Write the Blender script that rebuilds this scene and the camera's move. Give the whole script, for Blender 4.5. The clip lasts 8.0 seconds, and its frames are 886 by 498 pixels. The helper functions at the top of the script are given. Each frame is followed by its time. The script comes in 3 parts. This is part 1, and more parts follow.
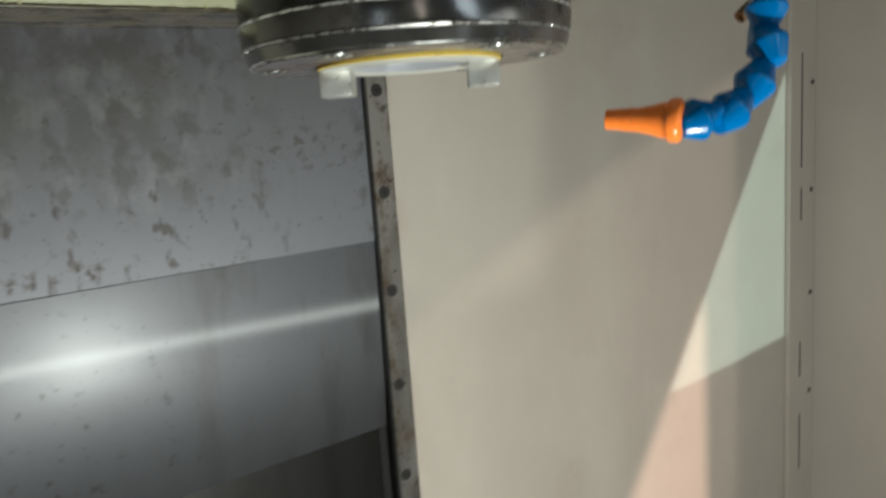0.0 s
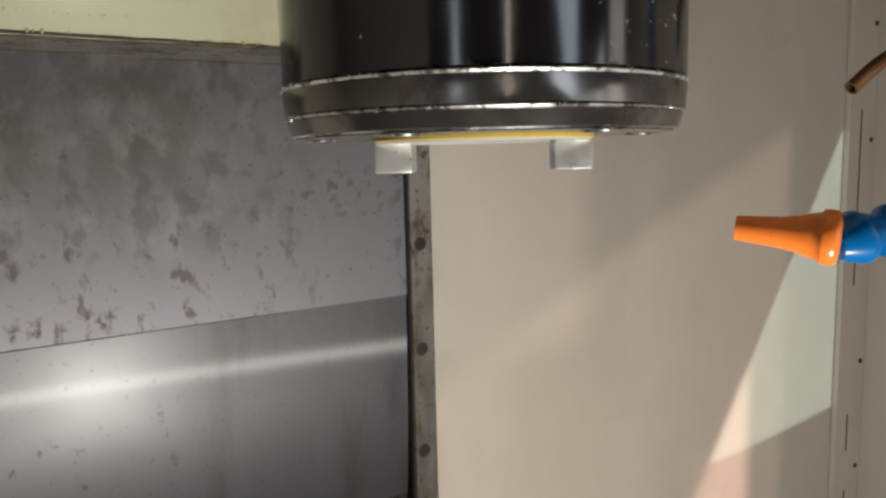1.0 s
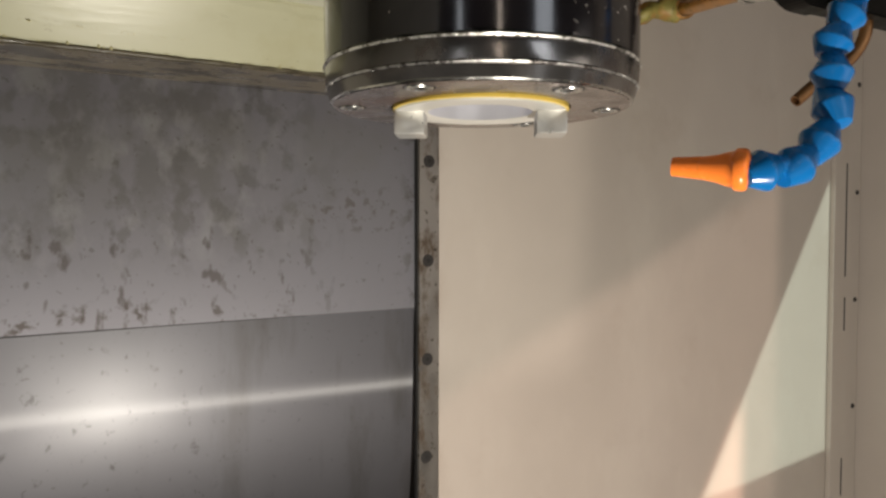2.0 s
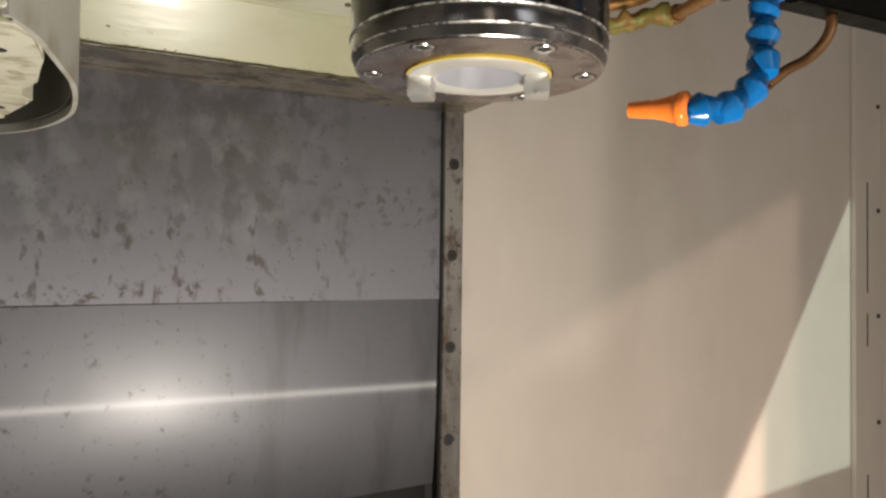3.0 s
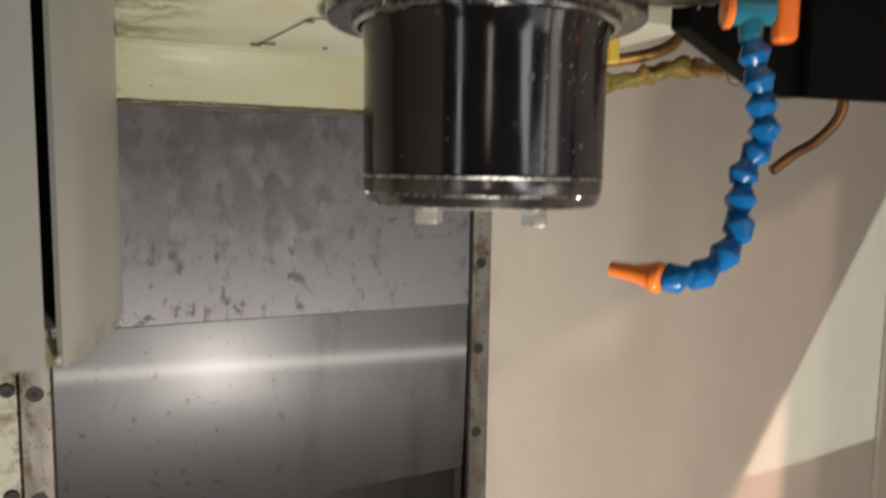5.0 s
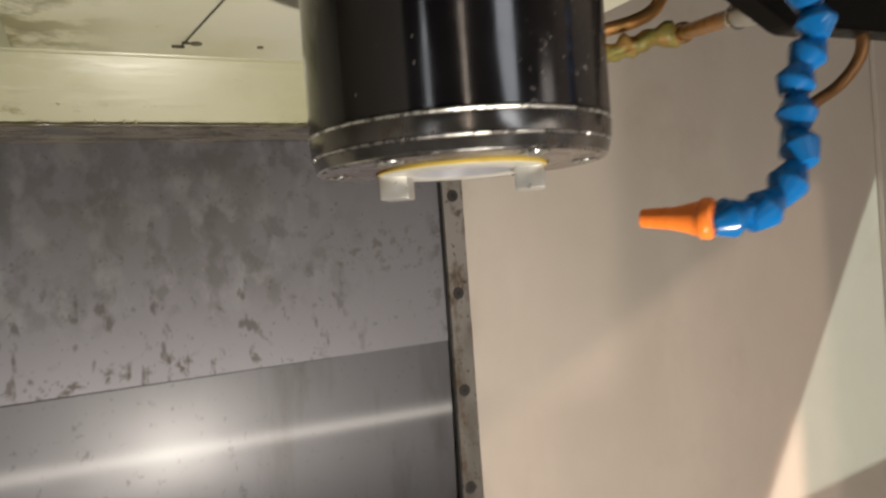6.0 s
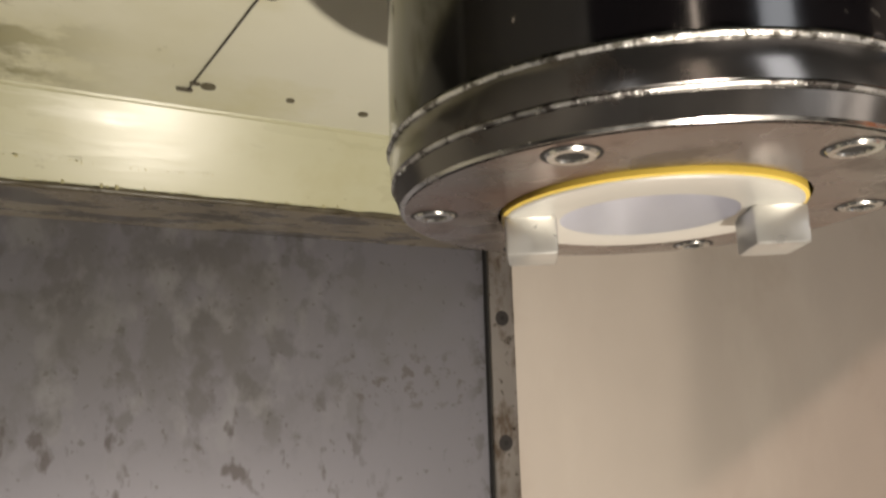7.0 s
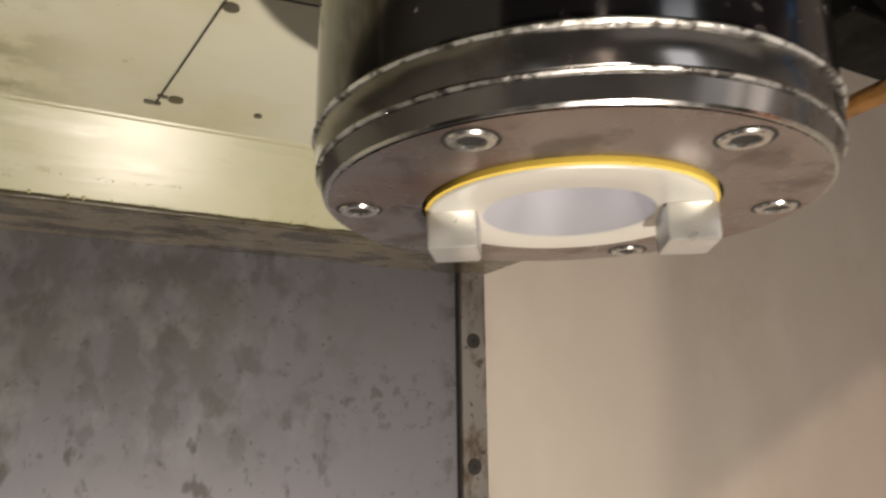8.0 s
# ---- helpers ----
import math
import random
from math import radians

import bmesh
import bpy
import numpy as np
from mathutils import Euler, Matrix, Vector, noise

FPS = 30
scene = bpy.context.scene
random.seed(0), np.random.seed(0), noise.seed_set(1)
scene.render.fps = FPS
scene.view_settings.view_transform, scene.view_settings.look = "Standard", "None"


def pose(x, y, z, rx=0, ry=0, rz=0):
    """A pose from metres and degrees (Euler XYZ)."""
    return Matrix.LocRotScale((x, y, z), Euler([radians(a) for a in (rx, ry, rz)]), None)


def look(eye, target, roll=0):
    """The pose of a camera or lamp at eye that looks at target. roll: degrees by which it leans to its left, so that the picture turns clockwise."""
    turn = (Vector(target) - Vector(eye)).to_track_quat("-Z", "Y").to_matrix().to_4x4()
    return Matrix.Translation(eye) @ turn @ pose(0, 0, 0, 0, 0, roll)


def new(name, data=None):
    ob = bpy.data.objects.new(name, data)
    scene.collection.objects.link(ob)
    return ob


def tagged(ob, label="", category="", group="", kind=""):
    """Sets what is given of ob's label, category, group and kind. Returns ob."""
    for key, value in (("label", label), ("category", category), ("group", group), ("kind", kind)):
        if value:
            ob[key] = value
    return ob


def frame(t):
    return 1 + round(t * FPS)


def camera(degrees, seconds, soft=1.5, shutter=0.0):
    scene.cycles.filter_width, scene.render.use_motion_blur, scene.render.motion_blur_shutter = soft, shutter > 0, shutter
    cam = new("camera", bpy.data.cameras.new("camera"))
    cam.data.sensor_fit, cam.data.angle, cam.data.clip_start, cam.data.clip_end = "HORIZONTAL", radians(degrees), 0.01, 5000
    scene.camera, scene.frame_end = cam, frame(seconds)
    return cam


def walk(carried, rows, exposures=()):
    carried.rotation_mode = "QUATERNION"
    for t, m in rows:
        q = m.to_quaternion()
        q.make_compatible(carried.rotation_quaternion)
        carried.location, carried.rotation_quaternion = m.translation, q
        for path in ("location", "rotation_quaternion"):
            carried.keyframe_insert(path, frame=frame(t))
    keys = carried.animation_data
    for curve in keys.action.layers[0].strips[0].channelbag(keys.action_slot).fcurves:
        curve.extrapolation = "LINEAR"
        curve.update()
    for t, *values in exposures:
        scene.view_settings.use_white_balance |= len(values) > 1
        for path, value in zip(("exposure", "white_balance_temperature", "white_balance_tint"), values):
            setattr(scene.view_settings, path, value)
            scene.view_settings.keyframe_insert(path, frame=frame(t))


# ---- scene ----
cam = camera(62.7, 8.0, soft=2.5, shutter=0.4)
PATH = [
    (0, (0.105, 0.15, 1.489), (1.166, 1.813, 1.159), -4.2),
    (0.2, (0.127, 0.183, 1.505), (1.224, 1.831, 1.22), -1.6),
    (0.5, (0.129, 0.222, 1.517), (1.204, 1.89, 1.269), -0.8),
    (0.7, (0.131, 0.229, 1.515), (1.178, 1.915, 1.268), -0.8),
    (1, (0.129, 0.233, 1.52), (1.154, 1.932, 1.265), -1.4),
    (2.3, (0.065, 0.116, 1.431), (1.056, 1.852, 1.412), 0.8),
    (2.5, (0.058, 0.096, 1.417), (1.022, 1.848, 1.415), 1.0),
    (3, (0.062, 0.057, 1.38), (0.977, 1.835, 1.43), 0.7),
    (3.5, (0.064, 0.055, 1.385), (0.942, 1.852, 1.394), 0.8),
    (4, (0.051, 0.048, 1.42), (0.864, 1.868, 1.258), 0.5),
    (4.2, (0.053, 0.05, 1.434), (0.844, 1.876, 1.232), 0.6),
    (4.5, (0.047, 0.039, 1.472), (0.827, 1.869, 1.261), 0.5),
    (4.7, (0.059, 0.01, 1.51), (0.836, 1.84, 1.299), 0.7),
    (5, (0.072, -0.007, 1.556), (0.853, 1.821, 1.342), 0.9),
    (5.2, (0.08, -0.02, 1.593), (0.875, 1.802, 1.379), 0.9),
    (6.3, (0.123, 0.204, 1.458), (1.022, 1.987, 1.568), -5.8),
    (6.5, (0.135, 0.266, 1.475), (1.089, 2.010, 1.700), -3.2),
    (6.7, (0.159, 0.32, 1.462), (1.101, 2.058, 1.763), -1.5),
    (7, (0.147, 0.337, 1.463), (1.042, 2.085, 1.845), -1.4),
    (7.2, (0.160, 0.338, 1.496), (1.031, 2.090, 1.917), -1.9),
    (7.3, (0.165, 0.341, 1.495), (1.023, 2.096, 1.922), -1.7),
    (7.5, (0.163, 0.347, 1.469), (1.029, 2.098, 1.897), -1.2),
    (7.7, (0.165, 0.339, 1.452), (1.027, 2.089, 1.893), -0.3),
    (8, (0.171, 0.323, 1.446), (1.069, 2.046, 1.921), -0.5),
]
walk(cam, [(t, look(eye, target, roll)) for t, eye, target, roll in PATH],
     [(0.0, -0.22, 6000, -2), (0.5, -0.23, 6150, 2), (1.0, -0.2, 6450, 8), (2.5, -0.08, 6800, 11), (3.5, -0.05, 6800, 11), (4.5, -0.2, 6800, 11), (5.2, -0.22, 6800, 11), (6.5, -0.05, 7000, 12), (8.0, -0.02, 7150, 14)])

# ---- world and lights ----
world = bpy.data.worlds.new("world")
scene.world = world
world.use_nodes = True
world.node_tree.nodes["Background"].inputs[0].default_value = (0.9, 0.95, 1.0, 1)
world.node_tree.nodes["Background"].inputs[1].default_value = 0.8


def area_lamp(name, where, target, size, size_y, watts, colour):
    lamp = bpy.data.lights.new(name, "AREA")
    lamp.shape, lamp.size, lamp.size_y = "RECTANGLE", size, size_y
    lamp.energy, lamp.color = watts, colour
    ob = new(name, lamp)
    ob.matrix_world = look(where, target)
    return ob


def spot_lamp(name, where, target, angle, radius, watts, colour):
    lamp = bpy.data.lights.new(name, "SPOT")
    lamp.spot_size, lamp.spot_blend, lamp.shadow_soft_size = radians(angle), 0.1, radius
    lamp.energy, lamp.color = watts, colour
    ob = new(name, lamp)
    ob.matrix_world = look(where, target)
    return ob


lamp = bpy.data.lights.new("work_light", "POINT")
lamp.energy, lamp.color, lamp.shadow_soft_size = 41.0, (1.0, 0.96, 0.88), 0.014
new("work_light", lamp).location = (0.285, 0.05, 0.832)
# Overhead fill lamp, added for general brightness on the upper walls.
area_lamp("overhead_fill_light", (0.7, -0.35, 2.4), (0.7, 0.7, 1.2), 1.2, 0.25, 0.4, (1.0, 0.95, 0.88))
# Added area lamp inside the front wall; it brightens the barrel's right side.
area_lamp("barrel_fill_light", (1.25, -0.78, 1.55), (0.4, 0.5, 1.55), 0.45, 0.7, 1.8, (1.0, 0.95, 0.90))
area_lamp("tube_light", (-0.17, -0.78, 1.95), (0.30, 0.5, 1.85), 0.030, 0.7, 0.55, (1.0, 0.86, 0.74))
area_lamp("tube_light", (0.53, -0.78, 1.90), (0.36, 0.5, 1.80), 0.28, 0.75, 2.0, (0.82, 0.90, 1.0))
area_lamp("tube_light", (-0.92, -0.64, 1.75), (0.34, 0.5, 1.70), 0.08, 0.7, 0.6, (0.85, 0.92, 1.0))
# Unseen lamps added outside; each draws one bright patch on the back wall.
PATCH_A, PATCH_B, PATCH_C, PATCH_D = (0.6, -3.0, 2.0), (1.4, -3.0, 2.0), (1.25, -3.0, 1.2), (0.2, -3.0, 0.4)
spot_lamp("patch_light", PATCH_A, (1.1, 1.17, 1.1), 20, 0.03, 125.0, (1.0, 0.76, 0.66))
spot_lamp("patch_light", PATCH_B, (1.56, 1.17, 1.22), 14.0, 0.008, 380.0, (0.80, 1.0, 0.92))
spot_lamp("patch_light", PATCH_D, (0.81, 1.17, 1.55), 12.0, 0.05, 110.0, (1.0, 0.93, 0.84))
spot_lamp("patch_light", PATCH_C, (1.28, 1.17, 0.77), 11.5, 0.03, 560.0, (1.0, 0.64, 0.52))


# ---- materials ----
def shader(name, base, rough, metal=0.0, noise_scale=30.0, vary=0.08, bump=0.0, bump_scale=200.0, rough_vary=0.1, spec=0.5, stretch=(1, 1, 1)):
    """A painted or metal surface with colour variation at two scales, uneven gloss and fine relief."""
    m = bpy.data.materials.new(name)
    m.use_nodes = True
    nodes, links = m.node_tree.nodes, m.node_tree.links
    b = nodes["Principled BSDF"]
    b.inputs["Metallic"].default_value = metal
    b.inputs["Specular IOR Level"].default_value = spec
    where = nodes.new("ShaderNodeTexCoord")
    place = nodes.new("ShaderNodeMapping")
    place.inputs["Scale"].default_value = stretch
    links.new(where.outputs["Object"], place.inputs["Vector"])
    wide = nodes.new("ShaderNodeTexNoise")
    wide.inputs["Scale"].default_value, wide.inputs["Detail"].default_value = noise_scale * 0.15, 4
    fine = nodes.new("ShaderNodeTexNoise")
    fine.inputs["Scale"].default_value, fine.inputs["Detail"].default_value = noise_scale, 8
    for n in (wide, fine):
        links.new(place.outputs[0], n.inputs["Vector"])
    both = nodes.new("ShaderNodeMath")
    both.operation = "ADD"
    links.new(wide.outputs["Fac"], both.inputs[0])
    links.new(fine.outputs["Fac"], both.inputs[1])
    ramp = nodes.new("ShaderNodeMapRange")
    ramp.inputs["From Min"].default_value, ramp.inputs["From Max"].default_value = 0.6, 1.4
    ramp.inputs["To Min"].default_value, ramp.inputs["To Max"].default_value = 1 - vary, 1 + vary
    links.new(both.outputs[0], ramp.inputs["Value"])
    tint = nodes.new("ShaderNodeVectorMath")
    tint.operation = "SCALE"
    tint.inputs[0].default_value = base
    links.new(ramp.outputs[0], tint.inputs["Scale"])
    links.new(tint.outputs[0], b.inputs["Base Color"])
    gloss = nodes.new("ShaderNodeMapRange")
    gloss.inputs["From Min"].default_value, gloss.inputs["From Max"].default_value = 0.3, 0.7
    gloss.inputs["To Min"].default_value, gloss.inputs["To Max"].default_value = max(rough - rough_vary, 0.02), rough + rough_vary
    links.new(fine.outputs["Fac"], gloss.inputs["Value"])
    links.new(gloss.outputs[0], b.inputs["Roughness"])
    if bump:
        grain = nodes.new("ShaderNodeTexNoise")
        grain.inputs["Scale"].default_value, grain.inputs["Detail"].default_value = bump_scale, 3
        links.new(place.outputs[0], grain.inputs["Vector"])
        relief = nodes.new("ShaderNodeBump")
        relief.inputs["Strength"].default_value, relief.inputs["Distance"].default_value = bump, 0.001
        links.new(grain.outputs["Fac"], relief.inputs["Height"])
        links.new(relief.outputs[0], b.inputs["Normal"])
    return m


def add_stains(m, colour, scale, low, high, amount, stretch=(1, 1, 1), seed=0.0, rough=None, zone=None, zones=(), detail=6, crisp=0.62):
    """Lays blotches of another colour over a material; zone or zones: (axis, from, to) keep them to a stretch of the part."""
    nodes, links = m.node_tree.nodes, m.node_tree.links
    b = nodes["Principled BSDF"]
    where = nodes.new("ShaderNodeTexCoord")
    place = nodes.new("ShaderNodeMapping")
    place.inputs["Scale"].default_value, place.inputs["Location"].default_value = stretch, (seed, seed * 0.7, -seed)
    links.new(where.outputs["Object"], place.inputs["Vector"])
    blot = nodes.new("ShaderNodeTexNoise")
    blot.inputs["Scale"].default_value, blot.inputs["Detail"].default_value, blot.inputs["Roughness"].default_value = scale, detail, crisp
    links.new(place.outputs[0], blot.inputs["Vector"])
    cut = nodes.new("ShaderNodeMapRange")
    cut.inputs["From Min"].default_value, cut.inputs["From Max"].default_value = low, high
    cut.inputs["To Max"].default_value = amount
    links.new(blot.outputs["Fac"], cut.inputs["Value"])
    mask = cut.outputs[0]
    for axis, start, end in ([zone] if zone else []) + list(zones):
        split = nodes.new("ShaderNodeSeparateXYZ")
        links.new(where.outputs["Object"], split.inputs[0])
        fade = nodes.new("ShaderNodeMapRange")
        fade.interpolation_type = "SMOOTHSTEP"
        fade.inputs["From Min"].default_value, fade.inputs["From Max"].default_value = start, end
        links.new(split.outputs["XYZ".index(axis)], fade.inputs["Value"])
        mix = nodes.new("ShaderNodeMath")
        mix.operation = "MULTIPLY"
        links.new(mask, mix.inputs[0])
        links.new(fade.outputs[0], mix.inputs[1])
        mask = mix.outputs[0]
    blend = nodes.new("ShaderNodeMix")
    blend.data_type = "RGBA"
    links.new(mask, blend.inputs["Factor"])
    links.new(b.inputs["Base Color"].links[0].from_socket, blend.inputs[6])
    blend.inputs[7].default_value = (*colour, 1)
    links.new(blend.outputs[2], b.inputs["Base Color"])
    if rough is not None:
        even = nodes.new("ShaderNodeMix")
        links.new(mask, even.inputs["Factor"])
        links.new(b.inputs["Roughness"].links[0].from_socket, even.inputs[2])
        even.inputs[3].default_value = rough
        links.new(even.outputs[0], b.inputs["Roughness"])
    return m


def brushed(m, amount, turn):
    """Brush marks: the sheen spreads across them."""
    nodes, links = m.node_tree.nodes, m.node_tree.links
    b = nodes["Principled BSDF"]
    b.inputs["Anisotropic"].default_value, b.inputs["Anisotropic Rotation"].default_value = amount, turn
    tangent = nodes.new("ShaderNodeCombineXYZ")
    tangent.inputs[2].default_value = 1.0
    links.new(tangent.outputs[0], b.inputs["Tangent"])
    return m


# For the unseen wall, floor and roof: kept dark against bounce and reflections.
DARKWALL = shader("unseen_wall_dark", (0.022, 0.022, 0.023), 0.5, noise_scale=8, vary=0.1)
# For the unseen front wall, dark so the barrel's reflections stay black.
FRONT_DARK = shader("unseen_front_dark", (0.035, 0.033, 0.031), 0.45, noise_scale=8, vary=0.08)
BEIGE = shader("beige_paint", (0.62, 0.55, 0.48), 0.38, noise_scale=9, vary=0.05, bump=0.04, bump_scale=350, rough_vary=0.05)
add_stains(BEIGE, (0.42, 0.33, 0.25), 5, 0.60, 0.80, 0.35, seed=3.0)
add_stains(BEIGE, (0.72, 0.66, 0.58), 4, 0.50, 0.72, 0.5, stretch=(1, 1, 0.45), seed=8.0)
add_stains(BEIGE, (0.30, 0.19, 0.11), 14, 0.45, 0.65, 0.45, stretch=(1, 1, 0.5), seed=11.0, zone=("X", 0.71, 0.64))
add_stains(BEIGE, (0.10, 0.08, 0.06), 150, 0.735, 0.75, 0.8, seed=21.0)
SIDE = shader("side_paint", (0.60, 0.53, 0.47), 0.42, noise_scale=8, vary=0.05, bump=0.04, bump_scale=350, rough_vary=0.05)
CREAM = shader("cream_paint", (0.70, 0.67, 0.56), 0.3, noise_scale=14, vary=0.07, bump=0.05, bump_scale=200)
add_stains(CREAM, (0.25, 0.18, 0.08), 40, 0.60, 0.72, 0.6, seed=1.0)
add_stains(CREAM, (0.15, 0.10, 0.045), 24, 0.44, 0.58, 0.9, seed=4.2, zone=("X", -0.130, -0.085))
HEADPAINT = shader("head_paint", (0.55, 0.54, 0.37), 0.30, noise_scale=10, vary=0.14, spec=0.38, bump=0.16, bump_scale=120, stretch=(0.2, 1, 1))
add_stains(HEADPAINT, (0.40, 0.36, 0.16), 9, 0.52, 0.75, 0.5, seed=6.0)
add_stains(HEADPAINT, (0.46, 0.42, 0.27), 11, 0.50, 0.53, 0.6, stretch=(1, 1, 1.6), seed=27.0, rough=0.18, zone=("X", 0.05, 0.15))
add_stains(HEADPAINT, (0.24, 0.20, 0.09), 70, 0.62, 0.68, 0.7, stretch=(0.5, 1, 1), seed=33.0, zone=("Z", -0.035, -0.055))
# Pale streaks at the left end paint in the wet shine.
add_stains(HEADPAINT, (0.80, 0.80, 0.68), 22, 0.54, 0.66, 0.5, stretch=(0.3, 1, 2.5), seed=36.0, rough=0.16, zone=("X", -0.05, -0.18))
# Head paint darkened to olive: the front plate's shade is in the colour.
HEADPAINT_SHADED = shader("shaded_head_paint", (0.31, 0.30, 0.225), 0.3, noise_scale=12, vary=0.12, bump=0.05, bump_scale=200)
UNDERSIDE = shader("underside_paint", (0.72, 0.71, 0.585), 0.45, noise_scale=10, vary=0.06, bump=0.05, bump_scale=160)
add_stains(UNDERSIDE, (0.50, 0.45, 0.16), 4, 0.50, 0.72, 0.55, seed=9.0)
add_stains(UNDERSIDE, (0.12, 0.10, 0.06), 60, 0.69, 0.75, 0.8, seed=2.0)
add_stains(UNDERSIDE, (0.10, 0.085, 0.05), 20, 0.46, 0.58, 0.85, seed=5.5, zone=("X", -0.15, -0.27))
add_stains(UNDERSIDE, (0.09, 0.07, 0.04), 70, 0.48, 0.58, 0.9, seed=13.5, zones=(("X", -0.17, -0.24), ("Y", 0.06, -0.02)))
add_stains(UNDERSIDE, (0.42, 0.38, 0.12), 3, 0.30, 0.60, 0.6, seed=7.5, zone=("X", 0.0, -0.25))
GRIME = shader("grime", (0.09, 0.075, 0.045), 0.35, noise_scale=60, vary=0.5, bump=0.5, bump_scale=120)
GRIMY = shader("brown_oil_film", (0.17, 0.14, 0.095), 0.32, noise_scale=25, vary=0.35, bump=0.1, bump_scale=80)
add_stains(GRIMY, (0.22, 0.185, 0.11), 30, 0.52, 0.60, 0.6, stretch=(0.35, 1, 1), seed=8.4, rough=0.25)
add_stains(GRIMY, (0.03, 0.024, 0.014), 26, 0.47, 0.57, 0.9, stretch=(0.4, 1, 1), seed=2.2, rough=0.2)
STEEL_UP = shader("stained_steel", (0.275, 0.267, 0.290), 0.54, 0.8, noise_scale=12, vary=0.05, bump=0.02, bump_scale=400, stretch=(1, 1, 0.25), rough_vary=0.05)
# broad drips and mottles of dried coolant, spots above the lower edge, a brown cluster, pits
add_stains(STEEL_UP, (0.19, 0.183, 0.178), 13, 0.46, 0.57, 0.60, stretch=(1, 1, 0.7), seed=4.0, rough=0.55, zones=(("Z", 1.13, 1.25), ("X", 0.24, 0.02)), detail=7, crisp=0.6)
add_stains(STEEL_UP, (0.165, 0.155, 0.15), 30, 0.515, 0.60, 0.52, stretch=(1, 1, 0.75), seed=12.0, rough=0.6, zones=(("Z", 1.12, 1.20), ("X", 0.26, 0.06)), detail=6, crisp=0.55)
add_stains(STEEL_UP, (0.44, 0.44, 0.445), 24, 0.52, 0.64, 0.48, stretch=(1, 1, 0.65), seed=15.0, zones=(("Z", 1.12, 1.22), ("X", 0.20, 0.02)), detail=6, crisp=0.55)
add_stains(STEEL_UP, (0.24, 0.23, 0.22), 6, 0.44, 0.62, 0.5, seed=31.0, zone=("Z", 1.14, 1.34), detail=3)
add_stains(STEEL_UP, (0.095, 0.075, 0.065), 64, 0.595, 0.68, 0.62, stretch=(1, 1, 0.5), seed=7.0, rough=0.6, zones=(("Z", 1.24, 1.17), ("X", 0.24, 0.10)), detail=5, crisp=0.5)
add_stains(STEEL_UP, (0.085, 0.065, 0.05), 55, 0.55, 0.65, 0.72, seed=41.0, rough=0.6, zones=(("Z", 1.118, 1.092), ("X", 0.22, -0.02)), detail=5)
add_stains(STEEL_UP, (0.13, 0.10, 0.085), 70, 0.56, 0.66, 0.55, seed=9.0, rough=0.6, zones=(("Z", 1.185, 1.205), ("Z", 1.275, 1.235), ("X", 0.10, 0.17)), detail=4)
add_stains(STEEL_UP, (0.12, 0.105, 0.09), 120, 0.67, 0.73, 0.4, seed=19.0, rough=0.6, detail=2, crisp=0.5)
add_stains(STEEL_UP, (0.10, 0.085, 0.07), 40, 0.52, 0.62, 0.55, seed=22.0, rough=0.6, zone=("X", 0.285, 0.325))
brushed(STEEL_UP, 0.4, 0.25)
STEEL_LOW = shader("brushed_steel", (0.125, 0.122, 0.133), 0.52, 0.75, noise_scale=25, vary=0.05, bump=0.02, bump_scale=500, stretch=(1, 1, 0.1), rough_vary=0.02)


def add_sheen(m, share, rough, spread):
    """A thin polished share over a duller metal, drawn out across the brush marks."""
    nodes, links = m.node_tree.nodes, m.node_tree.links
    sheen = nodes.new("ShaderNodeBsdfAnisotropic")
    sheen.inputs["Color"].default_value = (0.8, 0.8, 0.8, 1)
    sheen.inputs["Roughness"].default_value, sheen.inputs["Anisotropy"].default_value = rough, spread
    tangent = nodes.new("ShaderNodeCombineXYZ")
    tangent.inputs[2].default_value = 1.0
    links.new(tangent.outputs[0], sheen.inputs["Tangent"])
    blend = nodes.new("ShaderNodeMixShader")
    blend.inputs[0].default_value = share
    links.new(nodes["Material Output"].inputs["Surface"].links[0].from_socket, blend.inputs[1])
    links.new(sheen.outputs[0], blend.inputs[2])
    links.new(blend.outputs[0], nodes["Material Output"].inputs["Surface"])
    return m


add_stains(STEEL_LOW, (0.030, 0.026, 0.024), 62, 0.61, 0.70, 0.7, stretch=(1, 1, 0.8), seed=5.3, rough=0.6, zone=("X", 0.20, -0.10), detail=5)
add_stains(STEEL_LOW, (0.045, 0.04, 0.036), 120, 0.66, 0.71, 0.4, seed=8.8, rough=0.6, detail=3)
add_stains(STEEL_LOW, (0.07, 0.064, 0.06), 16, 0.50, 0.66, 0.6, stretch=(1, 1, 0.2), seed=3.9, zone=("X", -0.15, 0.15))
brushed(STEEL_LOW, 0.45, 0.25)
add_sheen(STEEL_LOW, 0.018, 0.40, 0.94)
add_sheen(STEEL_LOW, 0.022, 0.29, 0.10)
# Brushed steel again, its colour darkened so the lower plate looks shaded.
STEEL_SHADED = shader("shaded_brushed_steel", (0.036, 0.034, 0.033), 0.42, 0.8, noise_scale=25, vary=0.10, bump=0.02, bump_scale=500, stretch=(1, 1, 0.1), rough_vary=0.04)
add_stains(STEEL_SHADED, (0.04, 0.036, 0.033), 9, 0.48, 0.62, 0.6, seed=6.6)
STRIP = shader("strip_steel", (0.36, 0.33, 0.30), 0.36, 0.8, noise_scale=30, vary=0.2, bump=0.05, bump_scale=250, stretch=(1, 1, 0.4))
add_stains(STRIP, (0.12, 0.08, 0.05), 30, 0.50, 0.62, 0.85, seed=8.0, stretch=(1, 1, 0.5), rough=0.6)
